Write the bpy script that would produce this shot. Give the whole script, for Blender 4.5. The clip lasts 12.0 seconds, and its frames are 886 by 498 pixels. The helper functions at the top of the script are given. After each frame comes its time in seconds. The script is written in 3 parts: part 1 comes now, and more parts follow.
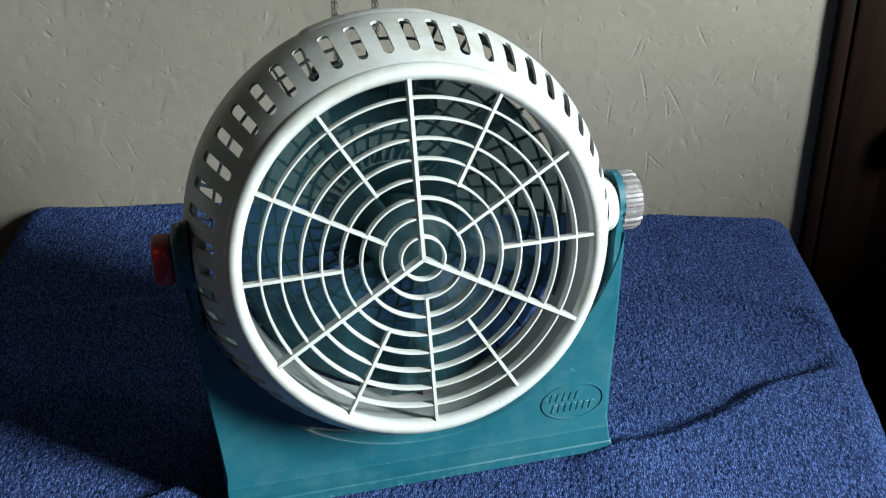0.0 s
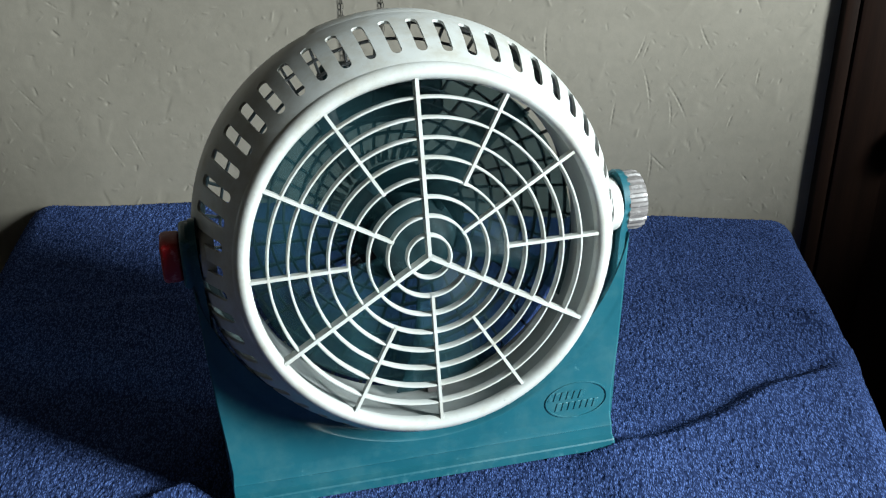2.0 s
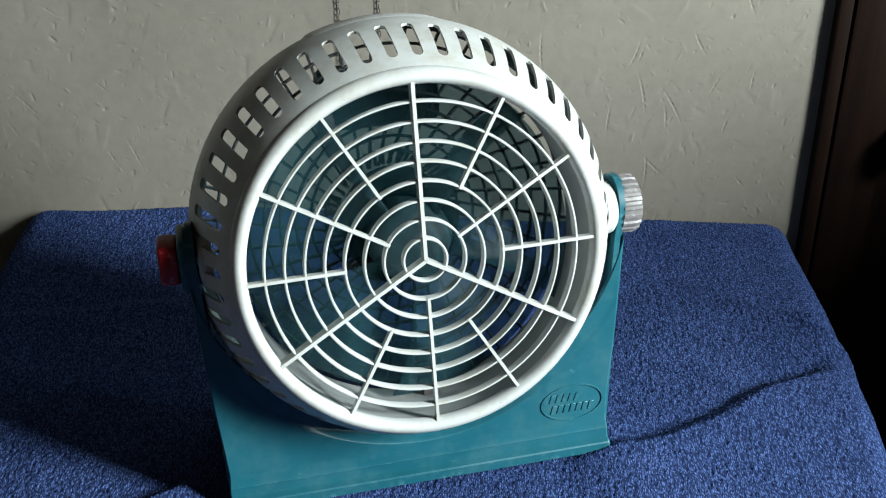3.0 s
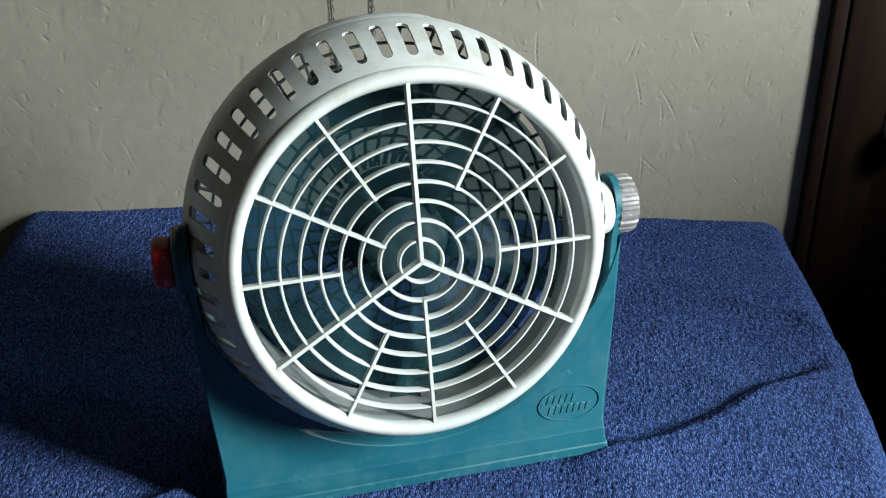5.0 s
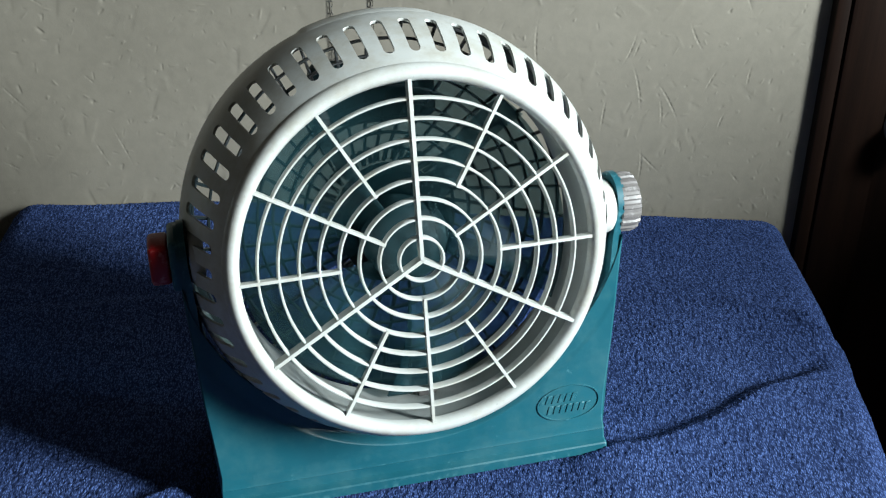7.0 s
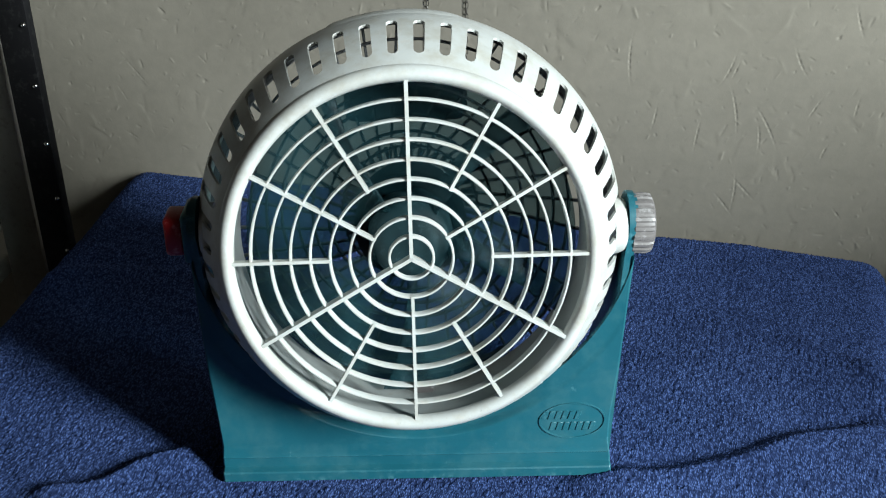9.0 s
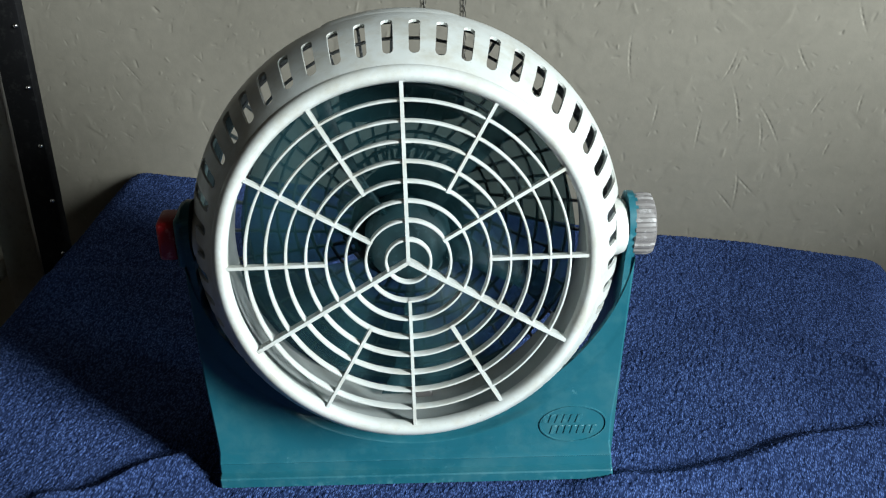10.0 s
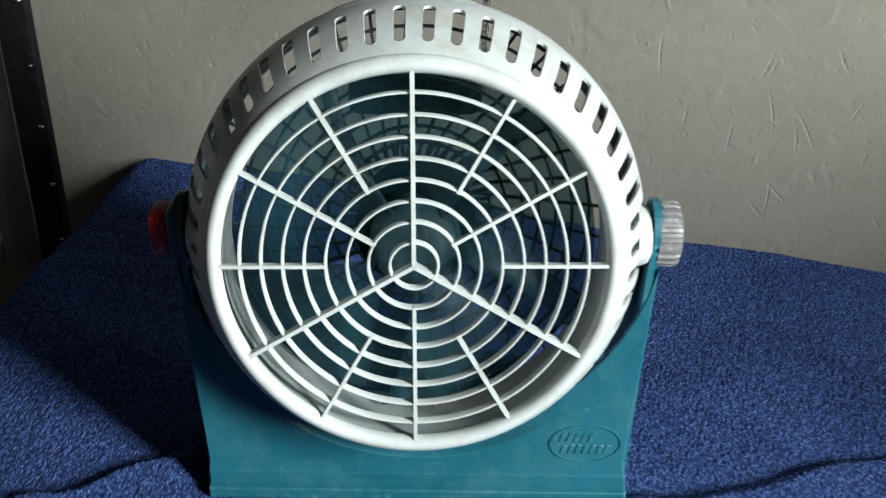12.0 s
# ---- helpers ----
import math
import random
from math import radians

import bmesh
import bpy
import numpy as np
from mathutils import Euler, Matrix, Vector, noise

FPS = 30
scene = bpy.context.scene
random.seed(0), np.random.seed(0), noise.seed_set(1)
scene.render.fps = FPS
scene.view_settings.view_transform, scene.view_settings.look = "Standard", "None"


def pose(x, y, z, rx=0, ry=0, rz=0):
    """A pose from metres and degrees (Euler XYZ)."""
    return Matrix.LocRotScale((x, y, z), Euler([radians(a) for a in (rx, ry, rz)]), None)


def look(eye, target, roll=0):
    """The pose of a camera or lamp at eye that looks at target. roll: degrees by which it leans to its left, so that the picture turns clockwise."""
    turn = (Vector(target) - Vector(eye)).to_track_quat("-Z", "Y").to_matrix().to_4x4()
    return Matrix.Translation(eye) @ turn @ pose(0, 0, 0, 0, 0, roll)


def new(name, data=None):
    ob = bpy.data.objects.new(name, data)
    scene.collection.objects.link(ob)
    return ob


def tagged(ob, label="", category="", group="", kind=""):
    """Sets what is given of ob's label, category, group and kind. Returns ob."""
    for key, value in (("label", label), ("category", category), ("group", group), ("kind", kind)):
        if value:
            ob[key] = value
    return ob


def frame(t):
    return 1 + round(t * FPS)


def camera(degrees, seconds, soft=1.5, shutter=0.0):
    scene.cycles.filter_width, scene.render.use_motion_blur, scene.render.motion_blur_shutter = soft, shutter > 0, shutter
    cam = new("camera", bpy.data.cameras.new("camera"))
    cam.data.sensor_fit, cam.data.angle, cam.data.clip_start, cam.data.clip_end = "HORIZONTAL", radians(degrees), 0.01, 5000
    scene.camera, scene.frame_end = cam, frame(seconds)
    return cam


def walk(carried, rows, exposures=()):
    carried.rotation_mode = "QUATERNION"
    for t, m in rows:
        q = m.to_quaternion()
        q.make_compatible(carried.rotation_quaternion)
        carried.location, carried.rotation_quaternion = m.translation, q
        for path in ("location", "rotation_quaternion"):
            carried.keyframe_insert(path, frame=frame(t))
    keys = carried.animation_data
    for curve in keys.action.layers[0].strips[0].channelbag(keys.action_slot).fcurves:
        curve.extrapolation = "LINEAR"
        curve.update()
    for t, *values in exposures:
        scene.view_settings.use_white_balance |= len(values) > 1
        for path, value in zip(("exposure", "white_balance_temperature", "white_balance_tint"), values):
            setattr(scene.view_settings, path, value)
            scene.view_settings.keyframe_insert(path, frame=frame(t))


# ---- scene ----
cam = camera(45.04, 12.0, soft=1.15, shutter=0.5)
PATH = [
    (0, (0.0018, -0.6000, 0.5365), (0.0110, 0.0126, 0.1979), -1.08),
    (0.5, (0.0011, -0.6025, 0.5367), (0.0098, 0.0098, 0.1975), -0.95),
    (1, (-0.0018, -0.6047, 0.5375), (0.0066, 0.0088, 0.2007), -0.87),
    (1.5, (-0.0001, -0.6042, 0.5366), (0.0088, 0.0086, 0.1985), -0.96),
    (2, (-0.0018, -0.6061, 0.5369), (0.0070, 0.0073, 0.1998), -0.84),
    (2.5, (-0.0025, -0.6087, 0.5371), (0.0093, 0.0055, 0.2016), -0.67),
    (3, (-0.0013, -0.6108, 0.5370), (0.0097, 0.0045, 0.2035), -0.81),
    (5, (-0.0017, -0.6055, 0.5379), (0.0123, 0.0085, 0.2022), -0.90),
    (5.5, (-0.0022, -0.6037, 0.5380), (0.0125, 0.0106, 0.2027), -0.85),
    (6, (-0.0042, -0.6028, 0.5378), (0.0128, 0.0110, 0.2017), -0.67),
    (6.5, (-0.0048, -0.6009, 0.5370), (0.0127, 0.0124, 0.2000), -0.73),
    (7, (-0.0067, -0.5970, 0.5365), (0.0122, 0.0150, 0.1973), -0.29),
    (9, (0.1325, -0.5928, 0.5398), (0.0165, 0.0092, 0.2019), -0.17),
    (9.5, (0.1365, -0.5875, 0.5388), (0.0173, 0.0131, 0.1996), -0.52),
    (10, (0.1331, -0.5802, 0.5390), (0.0161, 0.0199, 0.1981), -0.63),
    (10.5, (0.1335, -0.5799, 0.5398), (0.0190, 0.0202, 0.1979), -0.59),
    (11, (0.1455, -0.5845, 0.5397), (0.0222, 0.0154, 0.2007), -0.06),
    (11.5, (0.1857, -0.5847, 0.5341), (0.0288, 0.0128, 0.2050), 1.36),
    (12, (0.1320, -0.5340, 0.5221), (0.0015, 0.0608, 0.1768), 0.81),
]
walk(cam, [(t, look(eye, target, roll)) for t, eye, target, roll in PATH], [(0.0, 0.09), (7.2, 0.09), (8.9, -0.06), (12.0, -0.08)])

# ---- light ----
world = bpy.data.worlds.new("world")
scene.world = world
world.use_nodes = True
wn = world.node_tree.nodes
sky = wn.new("ShaderNodeTexSky")
sky.sky_type, sky.sun_disc = "NISHITA", False
sky.sun_elevation, sky.sun_rotation = radians(40), radians(110)
world.node_tree.links.new(sky.outputs[0], wn["Background"].inputs[0])
wn["Background"].inputs[1].default_value = 0.05
scene.view_settings.exposure = 0.0


def window_light(name, where, target, w, h, power, colour):
    data = bpy.data.lights.new(name, "AREA")
    data.shape, data.size, data.size_y, data.energy, data.color = "RECTANGLE", w, h, power, colour
    ob = new(name, data)
    ob.matrix_world = look(where, target)
    return ob


window_light("window_daylight", (2.20, -1.07, 1.14), (0.0, 0.02, 0.15), 0.50, 0.98, 195, (0.89, 1.0, 1.01))


# ---- materials ----
def node_mat(name, rough=0.5, metal=0.0, spec=0.5):
    m = bpy.data.materials.new(name)
    m.use_nodes = True
    b = m.node_tree.nodes["Principled BSDF"]
    b.inputs["Roughness"].default_value = rough
    b.inputs["Metallic"].default_value = metal
    b.inputs["Specular IOR Level"].default_value = spec
    return m, m.node_tree.nodes, m.node_tree.links, b


def noise_tex(n, l, scale, detail=4.0, rough=0.55, stretch=(1, 1, 1)):
    co = n.new("ShaderNodeTexCoord")
    mp = n.new("ShaderNodeMapping")
    mp.inputs["Scale"].default_value = stretch
    tx = n.new("ShaderNodeTexNoise")
    tx.inputs["Scale"].default_value, tx.inputs["Detail"].default_value, tx.inputs["Roughness"].default_value = scale, detail, rough
    l.new(co.outputs["Object"], mp.inputs[0])
    l.new(mp.outputs[0], tx.inputs["Vector"])
    return tx.outputs["Fac"]


def ramp(n, l, fac, stops):
    r = n.new("ShaderNodeValToRGB")
    while len(r.color_ramp.elements) < len(stops):
        r.color_ramp.elements.new(0.5)
    for e, (p, c) in zip(r.color_ramp.elements, stops):
        e.position, e.color = p, (*c, 1)
    l.new(fac, r.inputs[0])
    return r.outputs[0]


def mix(n, l, fac, a, b, kind="MIX"):
    m = n.new("ShaderNodeMix")
    m.data_type, m.blend_type = "RGBA", kind
    for sock, v in ((m.inputs["Factor"], fac), (m.inputs["A"], a), (m.inputs["B"], b)):
        if isinstance(v, (int, float)):
            sock.default_value = v
        elif isinstance(v, tuple):
            sock.default_value = (*v, 1)
        else:
            l.new(v, sock)
    return m.outputs["Result"]


def bump(n, l, height, b, strength, distance):
    bp = n.new("ShaderNodeBump")
    bp.inputs["Strength"].default_value, bp.inputs["Distance"].default_value = strength, distance
    l.new(height, bp.inputs["Height"])
    l.new(bp.outputs[0], b.inputs["Normal"])


def worn_plastic(name, dark, light, scratch, rough, spots=0.62, grime=0.68, soil=None):
    """Moulded plastic with cloudy fading, fine grain and pale scuffs."""
    m, n, l, b = node_mat(name, rough)
    base = ramp(n, l, noise_tex(n, l, 14, 5), ((0.3, dark), (0.7, light)))
    scuff = ramp(n, l, noise_tex(n, l, 85, 7, 0.75, (1, 1, 0.7)), ((spots, (0, 0, 0)), (spots + 0.08, (1, 1, 1))))
    worn = mix(n, l, scuff, base, scratch)
    geo = n.new("ShaderNodeNewGeometry")
    edge = ramp(n, l, geo.outputs["Pointiness"], ((0.515, (0, 0, 0)), (0.56, (1, 1, 1))))
    chips = ramp(n, l, noise_tex(n, l, 130, 5, 0.7), ((0.53, (0, 0, 0)), (0.66, (0.8, 0.8, 0.8))))
    worn = mix(n, l, mix(n, l, 1.0, edge, chips, "MULTIPLY"), worn, scratch)
    specks = ramp(n, l, noise_tex(n, l, 310, 4, 0.7), ((grime, (0, 0, 0)), (grime + 0.1, (0.55, 0.55, 0.55))))
    worn = mix(n, l, specks, worn, tuple(c * 0.45 for c in dark))
    if soil is not None:
        smear = ramp(n, l, noise_tex(n, l, 46, 6, 0.7), ((0.45, (0, 0, 0)), (0.68, (0.8, 0.8, 0.8))))
        worn = mix(n, l, smear, worn, soil)
    l.new(worn, b.inputs["Base Color"])
    rr = ramp(n, l, noise_tex(n, l, 35, 4), ((0.2, (rough - 0.08,) * 3), (0.8, (rough + 0.15,) * 3)))
    l.new(rr, b.inputs["Roughness"])
    bump(n, l, noise_tex(n, l, 900, 2), b, 0.12, 0.0004)
    return m


WHITE = worn_plastic("white_plastic", (0.51, 0.53, 0.515), (0.59, 0.605, 0.59), (0.56, 0.55, 0.51), 0.36, 0.66, 0.645, (0.43, 0.415, 0.36))
TEAL = worn_plastic("teal_plastic", (0.008, 0.086, 0.118), (0.012, 0.113, 0.150), (0.075, 0.22, 0.26), 0.36, 0.645, 0.66, (0.030, 0.125, 0.152))
BLADE = worn_plastic("blade_plastic", (0.006, 0.038, 0.048), (0.010, 0.052, 0.064), (0.06, 0.13, 0.15), 0.6, 0.72)
BLADE_BLUR = worn_plastic("spin_blur_blade_plastic", (0.009, 0.050, 0.062), (0.014, 0.068, 0.082), (0.06, 0.13, 0.15), 0.5, 0.74)


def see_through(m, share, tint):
    """Mixes in a clear share so that what lies behind shows, like spin blur."""
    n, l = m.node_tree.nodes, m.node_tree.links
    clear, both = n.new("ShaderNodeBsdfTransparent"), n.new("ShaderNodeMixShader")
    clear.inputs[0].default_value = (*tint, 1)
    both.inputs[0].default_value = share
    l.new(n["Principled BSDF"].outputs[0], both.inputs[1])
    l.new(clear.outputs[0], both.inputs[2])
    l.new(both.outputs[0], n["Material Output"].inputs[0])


# clearness added to the blades to imitate the haze of their spin
see_through(BLADE_BLUR, 0.57, (0.72, 0.86, 0.90))
BLACK = worn_plastic("black_plastic", (0.005, 0.005, 0.006), (0.009, 0.009, 0.010), (0.02, 0.02, 0.02), 0.7, 0.74)
BLACK.node_tree.nodes["Principled BSDF"].inputs["Specular IOR Level"].default_value = 0.15
RED = worn_plastic("red_plastic", (0.34, 0.006, 0.008), (0.42, 0.011, 0.011), (0.6, 0.2, 0.18), 0.4, 0.75)
GREY = worn_plastic("grey_plastic", (0.130, 0.120, 0.118), (0.170, 0.156, 0.154), (0.36, 0.35, 0.35), 0.35, 0.7)
# shade inside the drum, put into the colour of the white shroud
SHADE_GREY = worn_plastic("shade_grey_plastic", (0.26, 0.28, 0.275), (0.38, 0.40, 0.39), (0.30, 0.30, 0.28), 0.5, 0.66, 0.64)
CREAM = worn_plastic("cream_paint", (0.26, 0.245, 0.21), (0.31, 0.295, 0.255), (0.2, 0.19, 0.17), 0.5, 0.7)
OFFWHITE = worn_plastic("offwhite_plastic", (0.34, 0.35, 0.35), (0.40, 0.41, 0.40), (0.3, 0.3, 0.28), 0.4, 0.7)


def metal_mat(name, colour, rough):
    m, n, l, b = node_mat(name, rough, 1.0)
    l.new(ramp(n, l, noise_tex(n, l, 120, 4), ((0.3, tuple(c * 0.7 for c in colour)), (0.7, colour))), b.inputs["Base Color"])
    return m


STEEL = metal_mat("bright_steel", (0.62, 0.61, 0.58), 0.25)
IRON = metal_mat("dark_chain_iron", (0.16, 0.15, 0.14), 0.4)


def plaster_mat():
    m, n, l, b = node_mat("wall_plaster", 0.75, spec=0.3)
    base = ramp(n, l, noise_tex(n, l, 5, 5), ((0.3, (0.219, 0.198, 0.163)), (0.7, (0.246, 0.223, 0.185))))
    dirt = ramp(n, l, noise_tex(n, l, 70, 6, 0.65), ((0.35, (0.92,) * 3), (0.6, (1, 1, 1))))
    l.new(mix(n, l, 1.0, base, dirt, "MULTIPLY"), b.inputs["Base Color"])
    bump(n, l, noise_tex(n, l, 160, 6, 0.6), b, 0.18, 0.0008)
    return m


PLASTER = plaster_mat()


def terry_mat():
    m, n, l, b = node_mat("blue_terry", 0.95, spec=0.03)
    big = ramp(n, l, noise_tex(n, l, 9, 4), ((0.3, (0.0340, 0.0585, 0.156)), (0.7, (0.0490, 0.0815, 0.209))))
    # loops of the pile in loose rows: tips coloured as lit, gaps as shaded
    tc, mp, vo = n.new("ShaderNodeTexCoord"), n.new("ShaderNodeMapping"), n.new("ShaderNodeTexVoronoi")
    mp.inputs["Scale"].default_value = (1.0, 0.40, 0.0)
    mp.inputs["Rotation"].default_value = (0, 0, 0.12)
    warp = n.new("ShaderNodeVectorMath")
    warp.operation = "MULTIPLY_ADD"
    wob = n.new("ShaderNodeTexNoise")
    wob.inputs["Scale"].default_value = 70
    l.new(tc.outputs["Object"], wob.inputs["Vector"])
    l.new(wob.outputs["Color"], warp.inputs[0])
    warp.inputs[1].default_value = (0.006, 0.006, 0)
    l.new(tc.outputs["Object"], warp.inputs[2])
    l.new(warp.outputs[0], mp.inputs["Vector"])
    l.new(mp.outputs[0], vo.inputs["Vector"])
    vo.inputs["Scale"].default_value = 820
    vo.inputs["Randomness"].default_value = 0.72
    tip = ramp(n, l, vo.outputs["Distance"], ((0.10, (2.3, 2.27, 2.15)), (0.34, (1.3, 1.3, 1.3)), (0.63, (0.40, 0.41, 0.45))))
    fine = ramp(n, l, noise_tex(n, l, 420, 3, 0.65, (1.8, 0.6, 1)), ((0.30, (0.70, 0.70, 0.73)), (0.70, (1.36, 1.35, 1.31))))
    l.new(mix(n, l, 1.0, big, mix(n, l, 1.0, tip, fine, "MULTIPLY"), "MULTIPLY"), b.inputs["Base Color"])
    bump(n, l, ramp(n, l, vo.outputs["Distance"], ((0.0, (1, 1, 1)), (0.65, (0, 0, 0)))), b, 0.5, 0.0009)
    return m


TERRY = terry_mat()


def wood_mat(name, a, c, rough=0.45, spec=0.5):
    m, n, l, b = node_mat(name, rough, spec=spec)
    grain = noise_tex(n, l, 22, 6, 0.65, (3, 3, 0.18))
    l.new(ramp(n, l, grain, ((0.3, a), (0.7, c))), b.inputs["Base Color"])
    bump(n, l, noise_tex(n, l, 120, 4, 0.6, (3, 3, 0.1)), b, 0.2, 0.0008)
    return m


DARKWOOD = wood_mat("dark_stained_wood", (0.0055, 0.0027, 0.0018), (0.0145, 0.0065, 0.0040), 0.5, 0.14)
PANEL = wood_mat("brown_panelling", (0.010, 0.007, 0.005), (0.020, 0.014, 0.010), 0.75, 0.1)
FILLWOOD = wood_mat("fill_bounce_panelling", (0.075, 0.070, 0.060), (0.115, 0.105, 0.090), 0.75, 0.1)
FLOORWOOD = wood_mat("brown_floor", (0.014, 0.009, 0.006), (0.030, 0.020, 0.014), 0.7, 0.15)


# ---- mesh helpers ----
def finish(ob, mat, smooth=40):
    me = ob.data
    me.materials.append(mat)
    if smooth:
        me.shade_smooth()
        me.set_sharp_from_angle(angle=radians(smooth))
    return ob


def part(name, bm, mat, parent=None, label="", smooth=40, tidy=True):
    me = bpy.data.meshes.new(name)
    if tidy:
        bmesh.ops.recalc_face_normals(bm, faces=bm.faces)
    bm.to_mesh(me)
    bm.free()
    ob = finish(new(name, me), mat, smooth)
    if parent is not None:
        ob.parent = parent
    return tagged(ob, label)


def raw(name, verts, faces, mat, parent=None, label="", smooth=40):
    me = bpy.data.meshes.new(name)
    me.from_pydata(verts, [], faces)
    me.update()
    ob = finish(new(name, me), mat, smooth)
    if parent is not None:
        ob.parent = parent
    return tagged(ob, label)


def box_bm(x0, x1, y0, y1, z0, z1, bevel=0.0, seg=2, bm=None):
    own = bmesh.new()
    bmesh.ops.create_cube(own, size=1)
    for v in own.verts:
        v.co = Vector(((x0 + x1) / 2 + v.co.x * (x1 - x0), (y0 + y1) / 2 + v.co.y * (y1 - y0), (z0 + z1) / 2 + v.co.z * (z1 - z0)))
    if bevel:
        bmesh.ops.bevel(own, geom=own.edges[:], offset=bevel, segments=seg, affect="EDGES", profile=0.5)
    return own


def lathe(profile, steps, arc=None, closed=False, m=None):
    """A profile of (radius, depth) turned about the local y axis; the front faces -y."""
    bm = bmesh.new()
    a0, a1 = arc if arc else (0, 2 * math.pi)
    count = steps if arc is None else steps + 1
    rings = []
    for i in range(count):
        a = a0 + (a1 - a0) * i / steps
        rings.append([bm.verts.new((r * math.sin(a), d, r * math.cos(a))) for r, d in profile])
    last = len(profile) if closed else len(profile) - 1
    for i in range(steps):
        p, q = rings[i], rings[(i + 1) % count]
        for k in range(last):
            k2 = (k + 1) % len(profile)
            bm.faces.new((p[k], p[k2], q[k2], q[k]))
    if arc and closed:
        bm.faces.new(rings[0])
        bm.faces.new(rings[-1])
    if m is not None:
        bmesh.ops.transform(bm, matrix=m, verts=bm.verts)
    return bm


def bar_bm(p, q, width, depth, side):
    """A straight bar of oblong section from p to q; side is the direction of its width."""
    p, q, side = Vector(p), Vector(q), Vector(side).normalized()
    ahead = (q - p).normalized()
    up = ahead.cross(side).normalized()
    bm = bmesh.new()
    corners = [(-0.5, -0.5), (-0.5, 0.35), (-0.3, 0.5), (0.3, 0.5), (0.5, 0.35), (0.5, -0.5)]
    ends = [[bm.verts.new(e + side * (a * width) + up * (b * depth)) for a, b in corners] for e in (p, q)]
    for i in range(6):
        j = (i + 1) % 6
        bm.faces.new((ends[0][i], ends[0][j], ends[1][j], ends[1][i]))
    bm.faces.new(ends[0])
    bm.faces.new(ends[1])
    return bm


def disc_bm(r, depth, m, bevel=0.0, steps=40):
    prof = [(1e-5, 0), (r - bevel, 0), (r, bevel), (r, depth - bevel), (r - bevel, depth), (1e-5, depth)]
    return lathe(prof, steps, m=m)


# ---- the room ----
WALL_Y = 0.457
XE, XW, YS, ZC, ZF = 2.27, -1.9, -2.6, 1.75, -0.62


def slab(name, label, x0, x1, y0, y1, z0, z1, mat):
    return tagged(part(name, box_bm(x0, x1, y0, y1, z0, z1), mat, smooth=0), label, name.split("_")[0], kind="structure")


CUTS = ((0.121, 0.203, 0.122, 0.172), (0.224, 0.192, 0.217, 0.173), (0.228, 0.187, 0.225, 0.178), (0.282, 0.202, 0.291, 0.185),
        (0.257, 0.139, 0.273, 0.111), (0.257, 0.122, 0.259, 0.104), (0.197, 0.121, 0.195, 0.101), (0.228, 0.156, 0.235, 0.125),
        (0.310, 0.154, 0.304, 0.141), (0.347, 0.157, 0.346, 0.145), (0.324, 0.107, 0.321, 0.097), (0.241, 0.063, 0.241, 0.039),
        (0.241, 0.063, 0.256, 0.048), (0.225, 0.043, 0.237, 0.029), (0.344, 0.037, 0.349, 0.031), (0.331, 0.246, 0.338, 0.227),
        (0.153, 0.135, 0.151, 0.120), (-0.426, 0.152, -0.408, 0.130), (-0.339, 0.162, -0.333, 0.156), (-0.340, 0.086, -0.334, 0.073),
        (-0.318, 0.099, -0.308, 0.071), (-0.439, 0.119, -0.433, 0.108), (-0.382, 0.245, -0.371, 0.237), (-0.437, 0.066, -0.427, 0.060))


